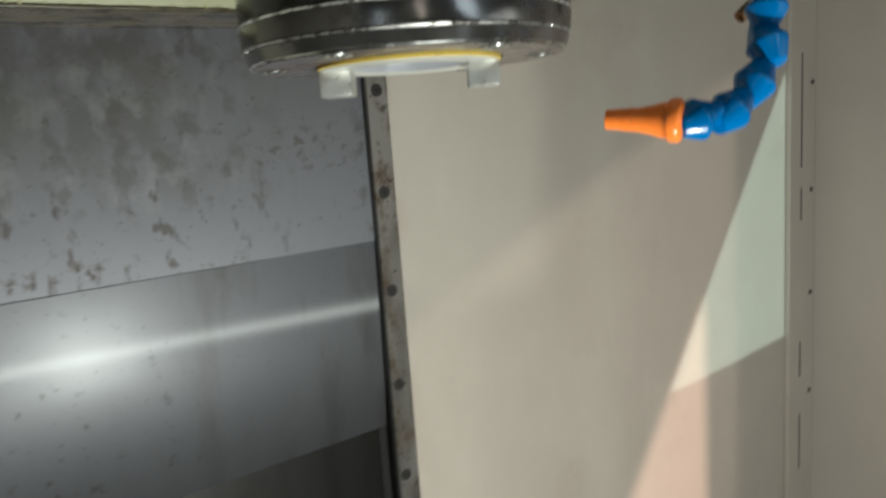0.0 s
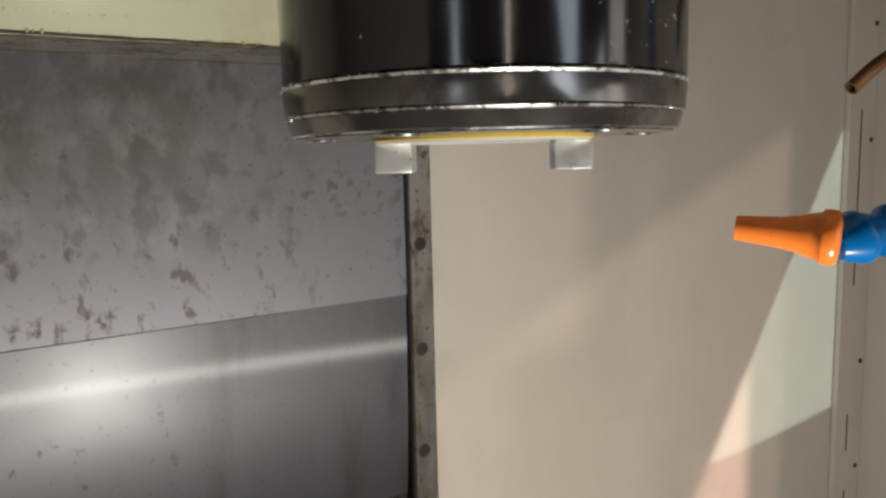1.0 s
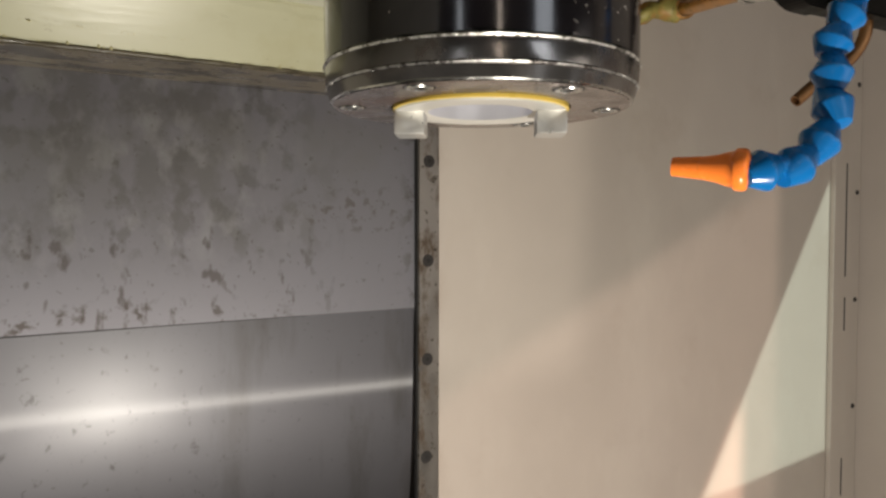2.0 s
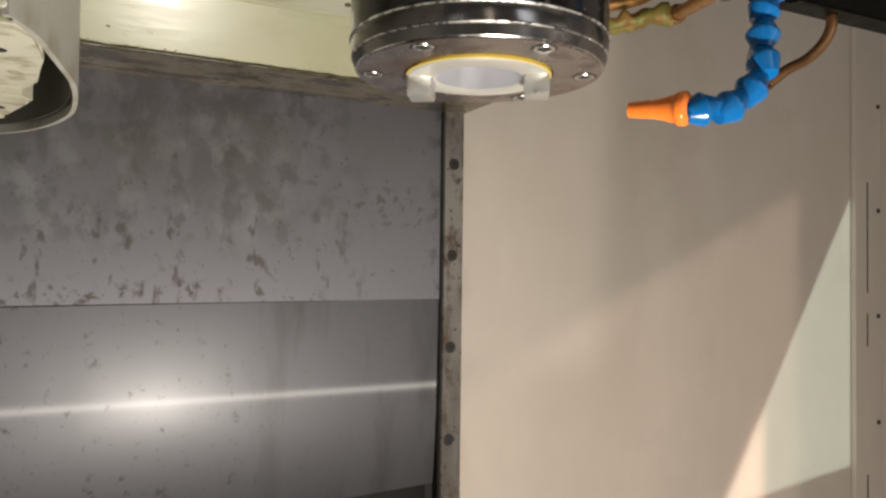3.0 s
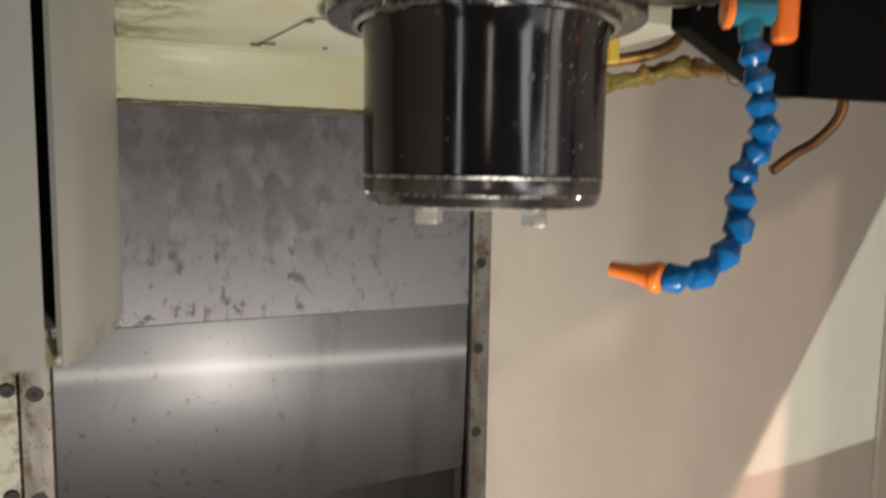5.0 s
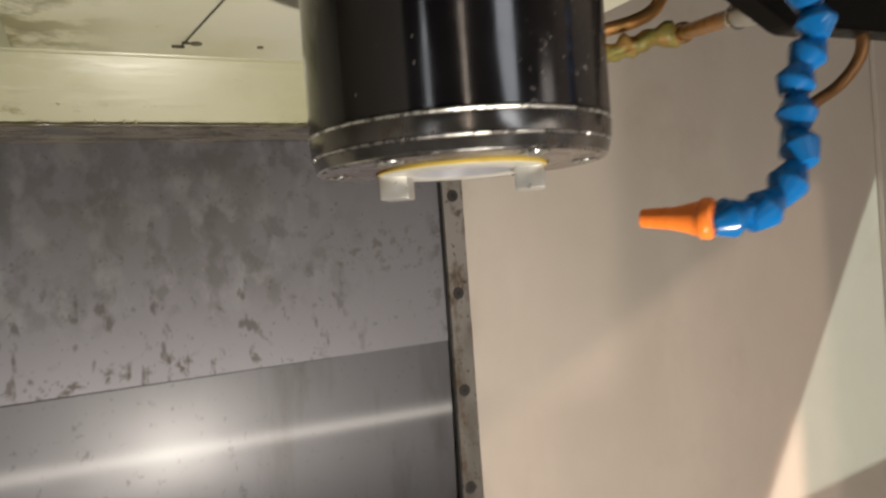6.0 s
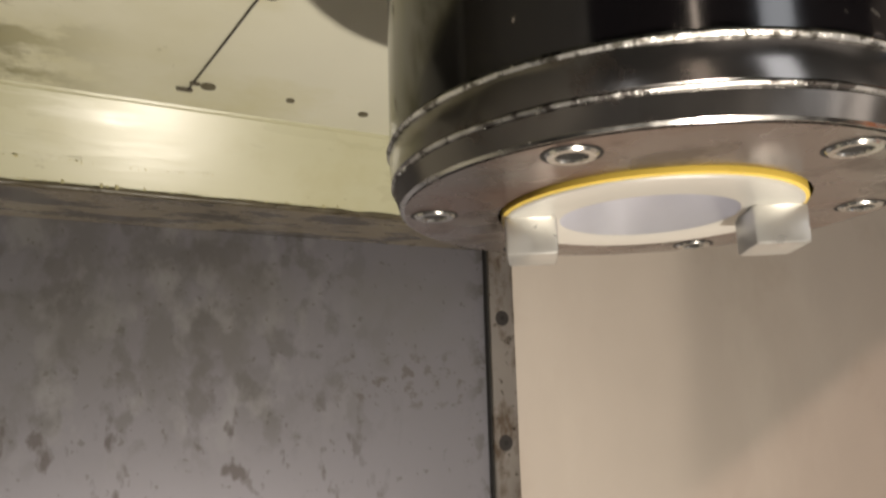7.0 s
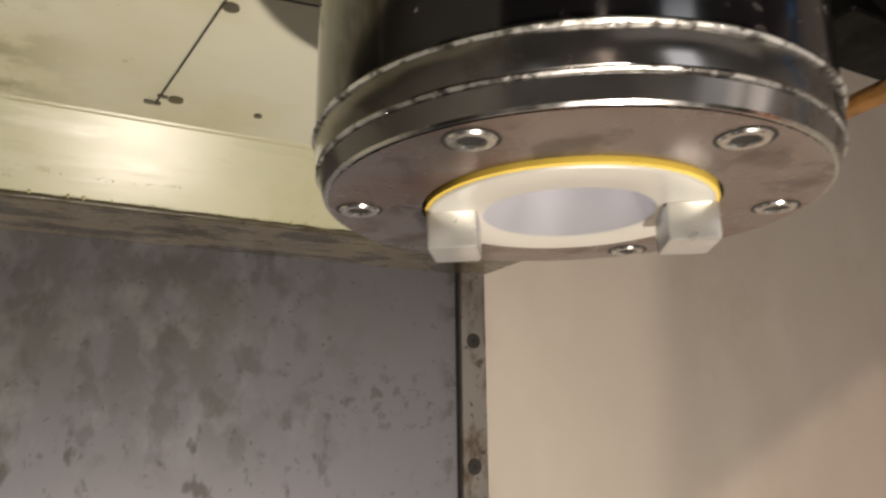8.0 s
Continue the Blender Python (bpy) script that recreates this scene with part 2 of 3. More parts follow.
add_stains(STRIP, (0.05, 0.035, 0.02), 75, 0.58, 0.66, 0.85, seed=4.8, rough=0.7)
SCREW = shader("dark_screw", (0.035, 0.03, 0.028), 0.5, 0.1, noise_scale=200, vary=0.4, bump=0.3, bump_scale=600)
GAP = shader("dark_gap", (0.015, 0.014, 0.013), 0.7)
BLACK = shader("black_oxide_steel", (0.006, 0.005, 0.006), 0.13, 0.0, noise_scale=30, vary=0.3, rough_vary=0.03, spec=0.75)
BLACK.node_tree.nodes["Principled BSDF"].inputs["IOR"].default_value = 1.62
add_stains(BLACK, (0.10, 0.08, 0.07), 45, 0.66, 0.74, 0.7, seed=2.5, rough=0.5)
# Brown-grey sheen on the right half: a reflection painted in with the spatter.
add_stains(BLACK, (0.075, 0.058, 0.048), 16, 0.46, 0.66, 0.55, stretch=(1, 1, 0.35), seed=9.5, rough=0.34, zone=("X", -0.02, 0.07))
add_stains(BLACK, (0.36, 0.33, 0.29), 210, 0.665, 0.70, 0.7, seed=14.5, rough=0.5, zone=("X", -0.03, 0.05), detail=2)
add_stains(BLACK, (0.30, 0.26, 0.22), 150, 0.69, 0.73, 0.7, seed=5.5, rough=0.5)
RING = shader("ring_steel", (0.21, 0.198, 0.19), 0.19, 0.9, noise_scale=40, vary=0.2, rough_vary=0.06)
add_stains(RING, (0.10, 0.06, 0.04), 40, 0.56, 0.70, 0.6, seed=1.5, rough=0.5)
RIM = shader("rim_steel", (0.60, 0.59, 0.57), 0.22, 1.0, noise_scale=120, vary=0.25)
FACE = shader("face_steel", (0.27, 0.235, 0.22), 0.24, 0.85, noise_scale=40, vary=0.15)
add_stains(FACE, (0.22, 0.115, 0.08), 12, 0.46, 0.64, 0.7, seed=3.5, rough=0.32)
add_stains(FACE, (0.09, 0.07, 0.06), 34, 0.54, 0.66, 0.6, seed=7.7, rough=0.4)
CHIPS = shader("metal_chips", (0.75, 0.74, 0.70), 0.25, 0.9, noise_scale=400, vary=0.3)
NOSE = shader("ground_nose_steel", (0.84, 0.83, 0.78), 0.34, 0.55, noise_scale=40, vary=0.03, rough_vary=0.02)
BORE = shader("bore_steel", (0.80, 0.80, 0.85), 0.34, 0.65, noise_scale=40, vary=0.05)
KEY = shader("key_steel", (0.60, 0.59, 0.56), 0.36, 0.7, noise_scale=90, vary=0.12)
SEAL = shader("yellow_seal", (0.72, 0.52, 0.10), 0.35, noise_scale=40, vary=0.08)
BOLT = shader("socket_bolt_steel", (0.62, 0.61, 0.58), 0.22, 0.95, noise_scale=300, vary=0.25)
BLUE = shader("blue_plastic", (0.001, 0.135, 0.40), 0.24, noise_scale=60, vary=0.1, rough_vary=0.06)
add_stains(BLUE, (0.35, 0.5, 0.7), 120, 0.66, 0.74, 0.5, seed=2.0)
TEAL = shader("teal_plastic", (0.02, 0.16, 0.24), 0.10, noise_scale=60, vary=0.1)
ORANGE = shader("orange_plastic", (1.0, 0.235, 0.035), 0.28, noise_scale=60, vary=0.08, rough_vary=0.06)
add_stains(ORANGE, (0.35, 0.10, 0.02), 160, 0.62, 0.68, 0.7, seed=4.4)
HANDLE = shader("orange_handle_plastic", (0.90, 0.17, 0.01), 0.4, noise_scale=60, vary=0.05)
BRASS = shader("brass", (0.48, 0.25, 0.09), 0.35, 0.8, noise_scale=60, vary=0.25)
add_stains(BRASS, (0.16, 0.10, 0.03), 50, 0.52, 0.66, 0.7, seed=3.3, rough=0.55)
COPPER = shader("tarnished_copper", (0.22, 0.11, 0.045), 0.36, 0.75, noise_scale=70, vary=0.2)
CRUST = shader("green_crust", (0.22, 0.19, 0.05), 0.55, 0.1, noise_scale=90, vary=0.45, bump=1.0, bump_scale=110)
add_stains(CRUST, (0.28, 0.13, 0.03), 55, 0.48, 0.60, 0.75, seed=2.7)
add_stains(CRUST, (0.05, 0.04, 0.02), 120, 0.60, 0.68, 0.8, seed=6.1)
YELLOW = shader("yellow_plastic", (0.85, 0.60, 0.10), 0.4, noise_scale=40, vary=0.05)
BLACKBOX = shader("black_plastic", (0.004, 0.0037, 0.0034), 0.40, noise_scale=80, vary=0.3, spec=0.06)
COVER = shader("cover_paint", (0.31, 0.30, 0.27), 0.36, noise_scale=12, vary=0.05, bump=0.03, bump_scale=300, rough_vary=0.05)
add_stains(COVER, (0.20, 0.185, 0.13), 18, 0.54, 0.74, 0.22, seed=4.6)
add_stains(COVER, (0.16, 0.13, 0.07), 45, 0.46, 0.60, 0.5, seed=6.2, zone=("Z", 0.010, 0.000))
# Dark colour that holds the shade inside the tool changer cover.
INSIDE_SHADE = shader("cover_inside_shade", (0.065, 0.06, 0.048), 0.5, noise_scale=20, vary=0.15)
OILY = shader("oily_paint", (0.20, 0.195, 0.10), 0.25, noise_scale=60, vary=0.3)
POT = shader("pale_plastic", (0.47, 0.45, 0.36), 0.4, noise_scale=40, vary=0.08)
add_stains(POT, (0.2, 0.17, 0.08), 60, 0.52, 0.64, 0.75, seed=1.1)


# ---- building tools ----
def thing(name, where, label, category, group="", kind=""):
    ob = new(name)
    ob.location = where
    ob.empty_display_size = 0.02
    return tagged(ob, label, category, group, kind)


def world_place(ob):
    p = Vector((0, 0, 0))
    while ob:
        p, ob = p + ob.location, ob.parent
    return p


def part(name, bm, material, parent=None, label="", smooth=None):
    """Links a bmesh, given in world places, as one mesh object under a thing or part. smooth: the angle below which edges are rounded off."""
    bmesh.ops.recalc_face_normals(bm, faces=bm.faces)
    base = world_place(parent) if parent else Vector((0, 0, 0))
    bmesh.ops.translate(bm, verts=bm.verts, vec=-base)
    if smooth:
        for f in bm.faces:
            f.smooth = True
        for e in bm.edges:
            e.smooth = len(e.link_faces) == 2 and e.calc_face_angle(3.2) < radians(smooth)
    mesh = bpy.data.meshes.new(name)
    bm.to_mesh(mesh)
    bm.free()
    for m in material if isinstance(material, (list, tuple)) else (material,):
        mesh.materials.append(m)
    ob = new(name, mesh)
    if parent:
        ob.parent = parent
    if label:
        ob["label"] = label
    return ob


def box(x0, y0, z0, x1, y1, z1, bevel=0.0, segments=2, bm=None):
    out = bmesh.new() if bm is None else bm
    made = bmesh.ops.create_cube(out, size=1.0)["verts"]
    for v in made:
        v.co = Vector((x0 + (v.co.x + 0.5) * (x1 - x0), y0 + (v.co.y + 0.5) * (y1 - y0), z0 + (v.co.z + 0.5) * (z1 - z0)))
    if bevel:
        edges = list({e for v in made for e in v.link_edges})
        bmesh.ops.bevel(out, geom=edges, offset=bevel, segments=segments, affect="EDGES", profile=0.5)
    return out


def frame_of(axis):
    a = Vector(axis).normalized()
    side = a.cross((0, 0, 1)) if abs(a.z) < 0.95 else a.cross((1, 0, 0))
    side.normalize()
    return a, side, a.cross(side)


def lathe(profile, centre=(0, 0, 0), axis=(0, 0, 1), steps=64, bm=None, wobble=0.0, close=False):
    """Turns rows of (radius, height) about an axis; a radius of 0 closes the end. close: joins the last row to the first."""
    out = bmesh.new() if bm is None else bm
    a, s, t = frame_of(axis)
    c = Vector(centre)
    rings = []
    for r, h in profile:
        if r < 1e-6:
            rings.append([out.verts.new(c + a * h)])
            continue
        ring = []
        for n in range(steps):
            w = 2 * math.pi * n / steps
            k = r * (1 + wobble * noise.noise((math.cos(w) * 3, math.sin(w) * 3, h * 90)))
            ring.append(out.verts.new(c + a * h + s * (k * math.cos(w)) + t * (k * math.sin(w))))
        rings.append(ring)
    pairs = list(zip(rings, rings[1:])) + ([(rings[-1], rings[0])] if close else [])
    for low, high in pairs:
        for n in range(steps):
            m = (n + 1) % steps
            if len(low) == 1 and len(high) == 1:
                continue
            if len(low) == 1:
                out.faces.new((low[0], high[n], high[m]))
            elif len(high) == 1:
                out.faces.new((low[n], low[m], high[0]))
            else:
                out.faces.new((low[n], low[m], high[m], high[n]))
    return out


def prism(outline, z0, z1, bevel=0.0, bm=None):
    """An upright block over an outline of (x, y)."""
    out = bmesh.new() if bm is None else bm
    low = [out.verts.new((x, y, z0)) for x, y in outline]
    high = [out.verts.new((x, y, z1)) for x, y in outline]
    n = len(outline)
    faces = [out.faces.new(low[::-1]), out.faces.new(high)]
    for i in range(n):
        faces.append(out.faces.new((low[i], low[(i + 1) % n], high[(i + 1) % n], high[i])))
    if bevel:
        bmesh.ops.bevel(out, geom=[e for e in faces[0].edges], offset=bevel, segments=2, affect="EDGES")
    return out


def extrude_x(outline, x0, x1, bevel=0.0):
    """A bar along x with an outline of (y, z)."""
    out = bmesh.new()
    a = [out.verts.new((x0, y, z)) for y, z in outline]
    b = [out.verts.new((x1, y, z)) for y, z in outline]
    n = len(outline)
    out.faces.new(a), out.faces.new(b[::-1])
    for i in range(n):
        out.faces.new((a[i], b[i], b[(i + 1) % n], a[(i + 1) % n]))
    if bevel:
        bmesh.ops.bevel(out, geom=out.edges[:], offset=bevel, segments=2, affect="EDGES")
    return out


def smooth_line(points, per=8):
    """A curve through points, as many short steps."""
    pts = [Vector(p) for p in points]
    ext = [2 * pts[0] - pts[1], *pts, 2 * pts[-1] - pts[-2]]
    out = []
    for i in range(1, len(ext) - 2):
        p0, p1, p2, p3 = ext[i - 1:i + 3]
        for k in range(per):
            u = k / per
            out.append(0.5 * (2 * p1 + (p2 - p0) * u + (2 * p0 - 5 * p1 + 4 * p2 - p3) * u * u + (3 * p1 - p0 - 3 * p2 + p3) * u ** 3))
    return out + [pts[-1]]


def pipe(points, radius, inner=0.0, steps=20, uneven=0.0, bm=None):
    """A round bar or, with an inner radius, a pipe with an open first end along a line."""
    out = bmesh.new() if bm is None else bm
    line = [Vector(p) for p in points]
    side = frame_of(line[1] - line[0])[1]
    rings, inside = [], []
    for i, p in enumerate(line):
        way = (line[min(i + 1, len(line) - 1)] - line[max(i - 1, 0)]).normalized()
        side = (side - way * side.dot(way)).normalized()
        up = way.cross(side)
        r = radius(i / (len(line) - 1)) if callable(radius) else radius
        ring = []
        for n in range(steps):
            w = 2 * math.pi * n / steps
            ring.append((math.cos(w) * side + math.sin(w) * up))
        rings.append([out.verts.new(p + d * (r * (1 + uneven * noise.noise((p + d * r) * 70)))) for d in ring])
        if inner and i < 4:
            inside.append([out.verts.new(p + d * inner) for d in ring])
    for a, b in zip(rings, rings[1:]):
        for n in range(steps):
            out.faces.new((a[n], a[(n + 1) % steps], b[(n + 1) % steps], b[n]))
    out.faces.new(rings[-1])
    if inner:
        for n in range(steps):
            m = (n + 1) % steps
            out.faces.new((rings[0][n], rings[0][m], inside[0][m], inside[0][n]))
            for a, b in zip(inside, inside[1:]):
                out.faces.new((a[n], a[m], b[m], b[n]))
        out.faces.new(inside[-1])
    else:
        out.faces.new(rings[0][::-1])
    return out


# ---- enclosure ----
BACK, SIDE_X, FRONT, LEFT_X, FLOOR, TOP = 1.172, 1.853, -0.80, -0.95, 0.25, 2.45


def structure(name, bm, material, label, smooth=None):
    return tagged(part(name, bm, material, smooth=smooth), label, name.rstrip("_0123456789").split("_")[0], kind="structure")


structure("wall_back", box(0.40, BACK, FLOOR, SIDE_X + 0.04, BACK + 0.03, TOP), BEIGE, "beige painted sheet metal back wall, oil-stained")
structure("wall_side", box(SIDE_X, FRONT, FLOOR, SIDE_X + 0.03, BACK, TOP), SIDE, "beige painted sheet metal side wall")
structure("wall_left", box(LEFT_X - 0.03, FRONT, FLOOR, LEFT_X, 1.4, TOP), DARKWALL, "unseen side wall, dark to keep reflections dark")


def seen_through(lamp, x, z):
    """Where light from a lamp outside, bound for (x, z) on the back wall, crosses the front wall."""
    k = (FRONT - lamp[1]) / (BACK - lamp[1])
    return lamp[0] + (x - lamp[0]) * k, lamp[2] + (z - lamp[2]) * k


# Unseen front wall added as a mask; its holes shape the patches of light.
bm = bmesh.new()
PATCH_HOLES = [[(LEFT_X, FLOOR), (SIDE_X, FLOOR), (SIDE_X, TOP), (LEFT_X, TOP)],
            [seen_through(PATCH_A, x, z) for x, z in ((0.66, 1.158), (1.555, 1.563), (1.550, 0.55), (0.66, 0.55))],
            [seen_through(PATCH_B, x, z) for x, z in ((1.746, 1.560), (1.746, 0.915), (1.440, 0.885), (1.318, 0.880))],
            [seen_through(PATCH_C, x, z) for x, z in ((1.440, 1.072), (1.438, 0.560), (1.115, 0.560))],
            [seen_through(PATCH_D, x, z) for x, z in ((0.645, 1.20), (0.645, 1.98), (1.01, 1.98), (0.975, 1.20))]]
for line in PATCH_HOLES:
    ring = [bm.verts.new((x, FRONT, z)) for x, z in line]
    for a, b in zip(ring, ring[1:] + ring[:1]):
        bm.edges.new((a, b))
bmesh.ops.triangle_fill(bm, use_beauty=True, edges=bm.edges[:], normal=(0, -1, 0))
made = bmesh.ops.extrude_face_region(bm, geom=bm.faces[:])["geom"]
bmesh.ops.translate(bm, verts=[v for v in made if isinstance(v, bmesh.types.BMVert)], vec=(0, -0.004, 0))
structure("wall_front", bm, FRONT_DARK, "unseen dark front wall, a mask whose holes shape the light patches")
structure("floor", box(LEFT_X, FRONT, FLOOR - 0.03, SIDE_X, 1.4, FLOOR), DARKWALL, "unseen floor, dark to keep bounce light low")
structure("ceiling", box(LEFT_X, FRONT, TOP, SIDE_X, 1.4, TOP + 0.03), DARKWALL, "unseen roof, dark to keep reflections dark")
structure("wall_column", box(LEFT_X, 1.124, FLOOR, -0.0785, 1.4, TOP), CREAM, "cream painted column side, stained brown beside the screws")

# corner flange with its screws
flange = tagged(part("corner_flange", box(1.747, BACK - 0.012, FLOOR, SIDE_X - 0.001, BACK - 0.001, TOP, 0.001, 1), BEIGE), "beige sheet metal corner flange with small screws", "flange", kind="structure")
for z in (1.79, 1.532, 1.273, 1.013, 0.753):
    part("screw", lathe([(0, -0.004), (0.005, -0.003), (0.006, 0)], (1.836, BACK - 0.012, z), (0, 1, 0), 14), SCREW, flange)
for z0, z1 in ((1.33, 1.60), (1.20, 1.28), (0.80, 0.89), (0.55, 0.70)):
    part("slot", box(1.792, BACK - 0.0135, z0, 1.7945, BACK - 0.0115, z1), GAP, flange)

# ---- telescopic cover on the column ----
cover = thing("way_cover", (0.28, 1.12, FLOOR), "stainless steel telescopic way cover, spotted with oil stains", "way cover")


def sheet(x0, x1, z0, z1, y, depth, lean=0.0, drop=0.0, bend=0.0):
    """A sheet metal plate; lean sets its foot back, bend curves its lower half further back, drop slopes its lower edge."""
    out = bmesh.new()
    rows = 24
    grid = []
    for i in range(rows + 1):
        u = i / rows
        z = z0 + (z1 - z0) * u
        yy = y + lean * (1 - u) + bend * max(0.0, 0.60 - u) ** 2
        grid.append([out.verts.new((x0 + (x1 - x0) * k, yy, z + drop * (k - 0.5) * (1 - u))) for k in (0, 0.25, 0.5, 0.75, 1)])
    back = [[out.verts.new((v.co.x, v.co.y + depth, v.co.z)) for v in (row[0], row[-1])] for row in (grid[0], grid[-1])]
    for a, b in zip(grid, grid[1:]):
        for k in range(4):
            out.faces.new((a[k], a[k + 1], b[k + 1], b[k]))
    out.faces.new([*grid[0][::-1], *back[0]])
    out.faces.new([*grid[-1], *back[1][::-1]])
    out.faces.new([r[0] for r in grid] + [back[1][0], back[0][0]])
    out.faces.new([r[-1] for r in grid][::-1] + [back[0][1], back[1][1]])
    return out


part("upper_plate", sheet(-0.045, 0.612, 1.3265, 1.95, 1.1165, 0.003, drop=0.004), STEEL_UP, cover, "stained steel plate", smooth=20)
# Thin dark strip painted in for the shadow below the upper plate.
part("shadow_line", sheet(-0.045, 0.430, 1.3245, 1.3295, 1.1172, 0.0028, drop=0.004), GAP, cover, "dark strip added for the shadow line under the plate edge")
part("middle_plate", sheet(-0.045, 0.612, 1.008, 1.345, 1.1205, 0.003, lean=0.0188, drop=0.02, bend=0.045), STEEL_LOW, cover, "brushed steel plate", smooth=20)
part("lower_plate", sheet(-0.045, 0.612, FLOOR, 1.06, 1.158, 0.004), STEEL_SHADED, cover, "brushed steel plate", smooth=20)
part("gap", box(0.5985, 1.1555, FLOOR, 0.6115, 1.1575, 1.022), GAP, cover, "dark gap at the plate end")
part("backing", box(-0.078, 1.166, FLOOR, 0.638, 1.171, TOP), GAP, cover)


def guide_strip(x0, x1, y0, screws, label, radius, y1, edge):
    ob = thing("guide_strip", ((x0 + x1) / 2, y0, FLOOR), label, "steel strip", "strips beside the way cover")
    part("bar", box(x0, y0, FLOOR, x1, y1, 1.90, 0.0012, 1), STRIP, ob)
    part("seal", box(edge + (0.0005 if edge > 0 else -0.0029), y0 + 0.004, FLOOR, edge + (0.0029 if edge > 0 else -0.0005), y1 + 0.0003, 1.90), GAP, ob, "dark joint")
    for x, z in screws:
        s = part("screw", lathe([(0.0, -0.0006), (radius - 0.0006, -0.0006), (radius, 0.0), (radius, 0.003)], (x, y0 - 0.0002, z), (0, 1, 0), 24), SCREW, ob)
        part("socket", lathe([(0, -0.0010), (radius * 0.35, -0.0010), (radius * 0.35, 0.001)], (x, y0 - 0.0001, z), (0, 1, 0), 6), GAP, s)
    return ob


guide_strip(0.6035, 0.6385, 1.106, [(0.6205 - 0.0015 * k, 1.549 - 0.1495 * k) for k in range(-1, 7)], "worn steel strip with dark socket screws beside the cover", 0.0095, 1.116, 0.6006)
guide_strip(-0.078, -0.0395, 1.106, [(-0.0595, 1.394 - 0.1525 * k) for k in range(-2, 6)], "worn steel strip with dark socket screws against the column", 0.0112, 1.116, -0.0366)
for k in range(-2, 6):
    s = tagged(part("column_screw", lathe([(0, -0.003), (0.003, -0.003), (0.0034, -0.005), (0.0085, -0.005), (0.0100, -0.003), (0.0100, 0.001)], (-0.095, 1.124, 1.398 - 0.1525 * k), (0, 1, 0), 18), SCREW), "dark oily screw in the cream column", "screw", "screws in the column")

# ---- spindle head ----
AX, AY = 0.3415, 0.5435
head = thing("headstock", (0.33, 0.75, 1.70), "cream painted machine headstock casting, oily underside", "headstock")
part("casting", box(0.06, 0.60, 1.706, 0.613, 0.955, 2.10), UNDERSIDE, head, "cream painted underside with yellow oil stains")
part("saddle", extrude_x([(0.955, 1.704), (0.996, 1.638), (1.110, 1.638), (1.110, 2.1), (0.957, 2.1)], -0.02, 0.640, 0.002), HEADPAINT, head, "glossy yellow-stained chamfer")
part("saddle_underside", box(-0.019, 1.0015, 1.6345, 0.639, 1.1155, 1.6380), GRIMY, head, "brown oily underside")
part("grime_seam", pipe([(-0.018 + 0.656 * k / 80, 0.9985, 1.6372) for k in range(81)], lambda u: 0.0030 + 0.0022 * noise.noise((u * 25, 0, 0)), uneven=0.3, steps=10), GRIME, head, "dark oily seam", 60)
PLATE = [(0.088, 0.47), (0.078, 0.622), (0.19, 0.604), (0.36, 0.60), (0.499, 0.531), (0.540, 0.468), (0.566, 0.41), (0.562, 0.372), (0.535, 0.345), (0.49, 0.331), (0.378, 0.345), (0.20, 0.40)]
PLATE = [(p.x, p.y) for p in smooth_line([(x, y, 0) for x, y in PLATE[3:10]], 5)] + PLATE[10:] + PLATE[:3]
part("front_plate", prism(PLATE, 1.700, 1.95, 0.006), HEADPAINT_SHADED, head, "cream casting with shade put into its colour, wet with coolant", smooth=40)
part("grime_edge", pipe([(0.078 + 0.112 * k / 30, 0.6245 - 0.018 * k / 30, 1.7005) for k in range(31)], lambda u: 0.0028 + 0.0022 * noise.noise((u * 19, 2, 0)), uneven=0.4, steps=10), GRIME, head, "black oily edge", 60)
part("cable", pipe([(0.217, 0.918, 1.7045), (0.229, 0.82, 1.7045), (0.240, 0.728, 1.7045), (0.290, 0.722, 1.7045), (0.345, 0.715, 1.7045)], 0.0007, steps=8), SCREW, head, "thin dark cable along the underside")
part("clip", box(0.208, 0.9145, 1.7030, 0.221, 0.9180, 1.7062, 0.001, 1), GRIME, head)
part("clip", box(0.2165, 0.9000, 1.7032, 0.2245, 0.9030, 1.7062, 0.001, 1), GRIME, head)
for x, y, r in ((0.231, 0.905, 0.006), (0.298, 0.907, 0.0035), (0.365, 0.912, 0.0045), (0.243, 0.749, 0.0055)):
    part("plug", lathe([(0, 0), (r, 0), (r, 0.004)], (x, y, 1.7045), steps=16), GRIME, head)

spindle = thing("spindle", (AX, AY, 1.53), "black spindle cartridge with steel end rings and drive keys", "spindle")


def turned(name, profile, material, label="", parent=spindle, steps=96, smooth=35, wobble=0.0):
    return part(name, lathe([(r, z) for r, z in profile], (AX, AY, 0), steps=steps, wobble=wobble), material, parent, label, smooth)


turned("barrel", [(0.0970, 1.5520), (0.0988, 1.5535), (0.0990, 1.60), (0.0988, 1.652), (0.1000, 1.663), (0.1040, 1.676), (0.1045, 1.700)], BLACK, "glossy black cylinder, spattered")
turned("flange", [(0.100, 1.6745), (0.1275, 1.6745), (0.1290, 1.676), (0.1290, 1.708), (0.100, 1.708)], BLACK, "black mounting flange")
turned("collar", [(0.1030, 1.6745), (0.1090, 1.6744), (0.1094, 1.6735), (0.1090, 1.6700), (0.1040, 1.6690)], RIM, "bright steel collar")
turned("upper_ring", [(0.090, 1.5515), (0.0986, 1.5515), (0.0990, 1.5508), (0.0982, 1.5395), (0.0975, 1.5388), (0.090, 1.5388)], RING, "dark steel ring")
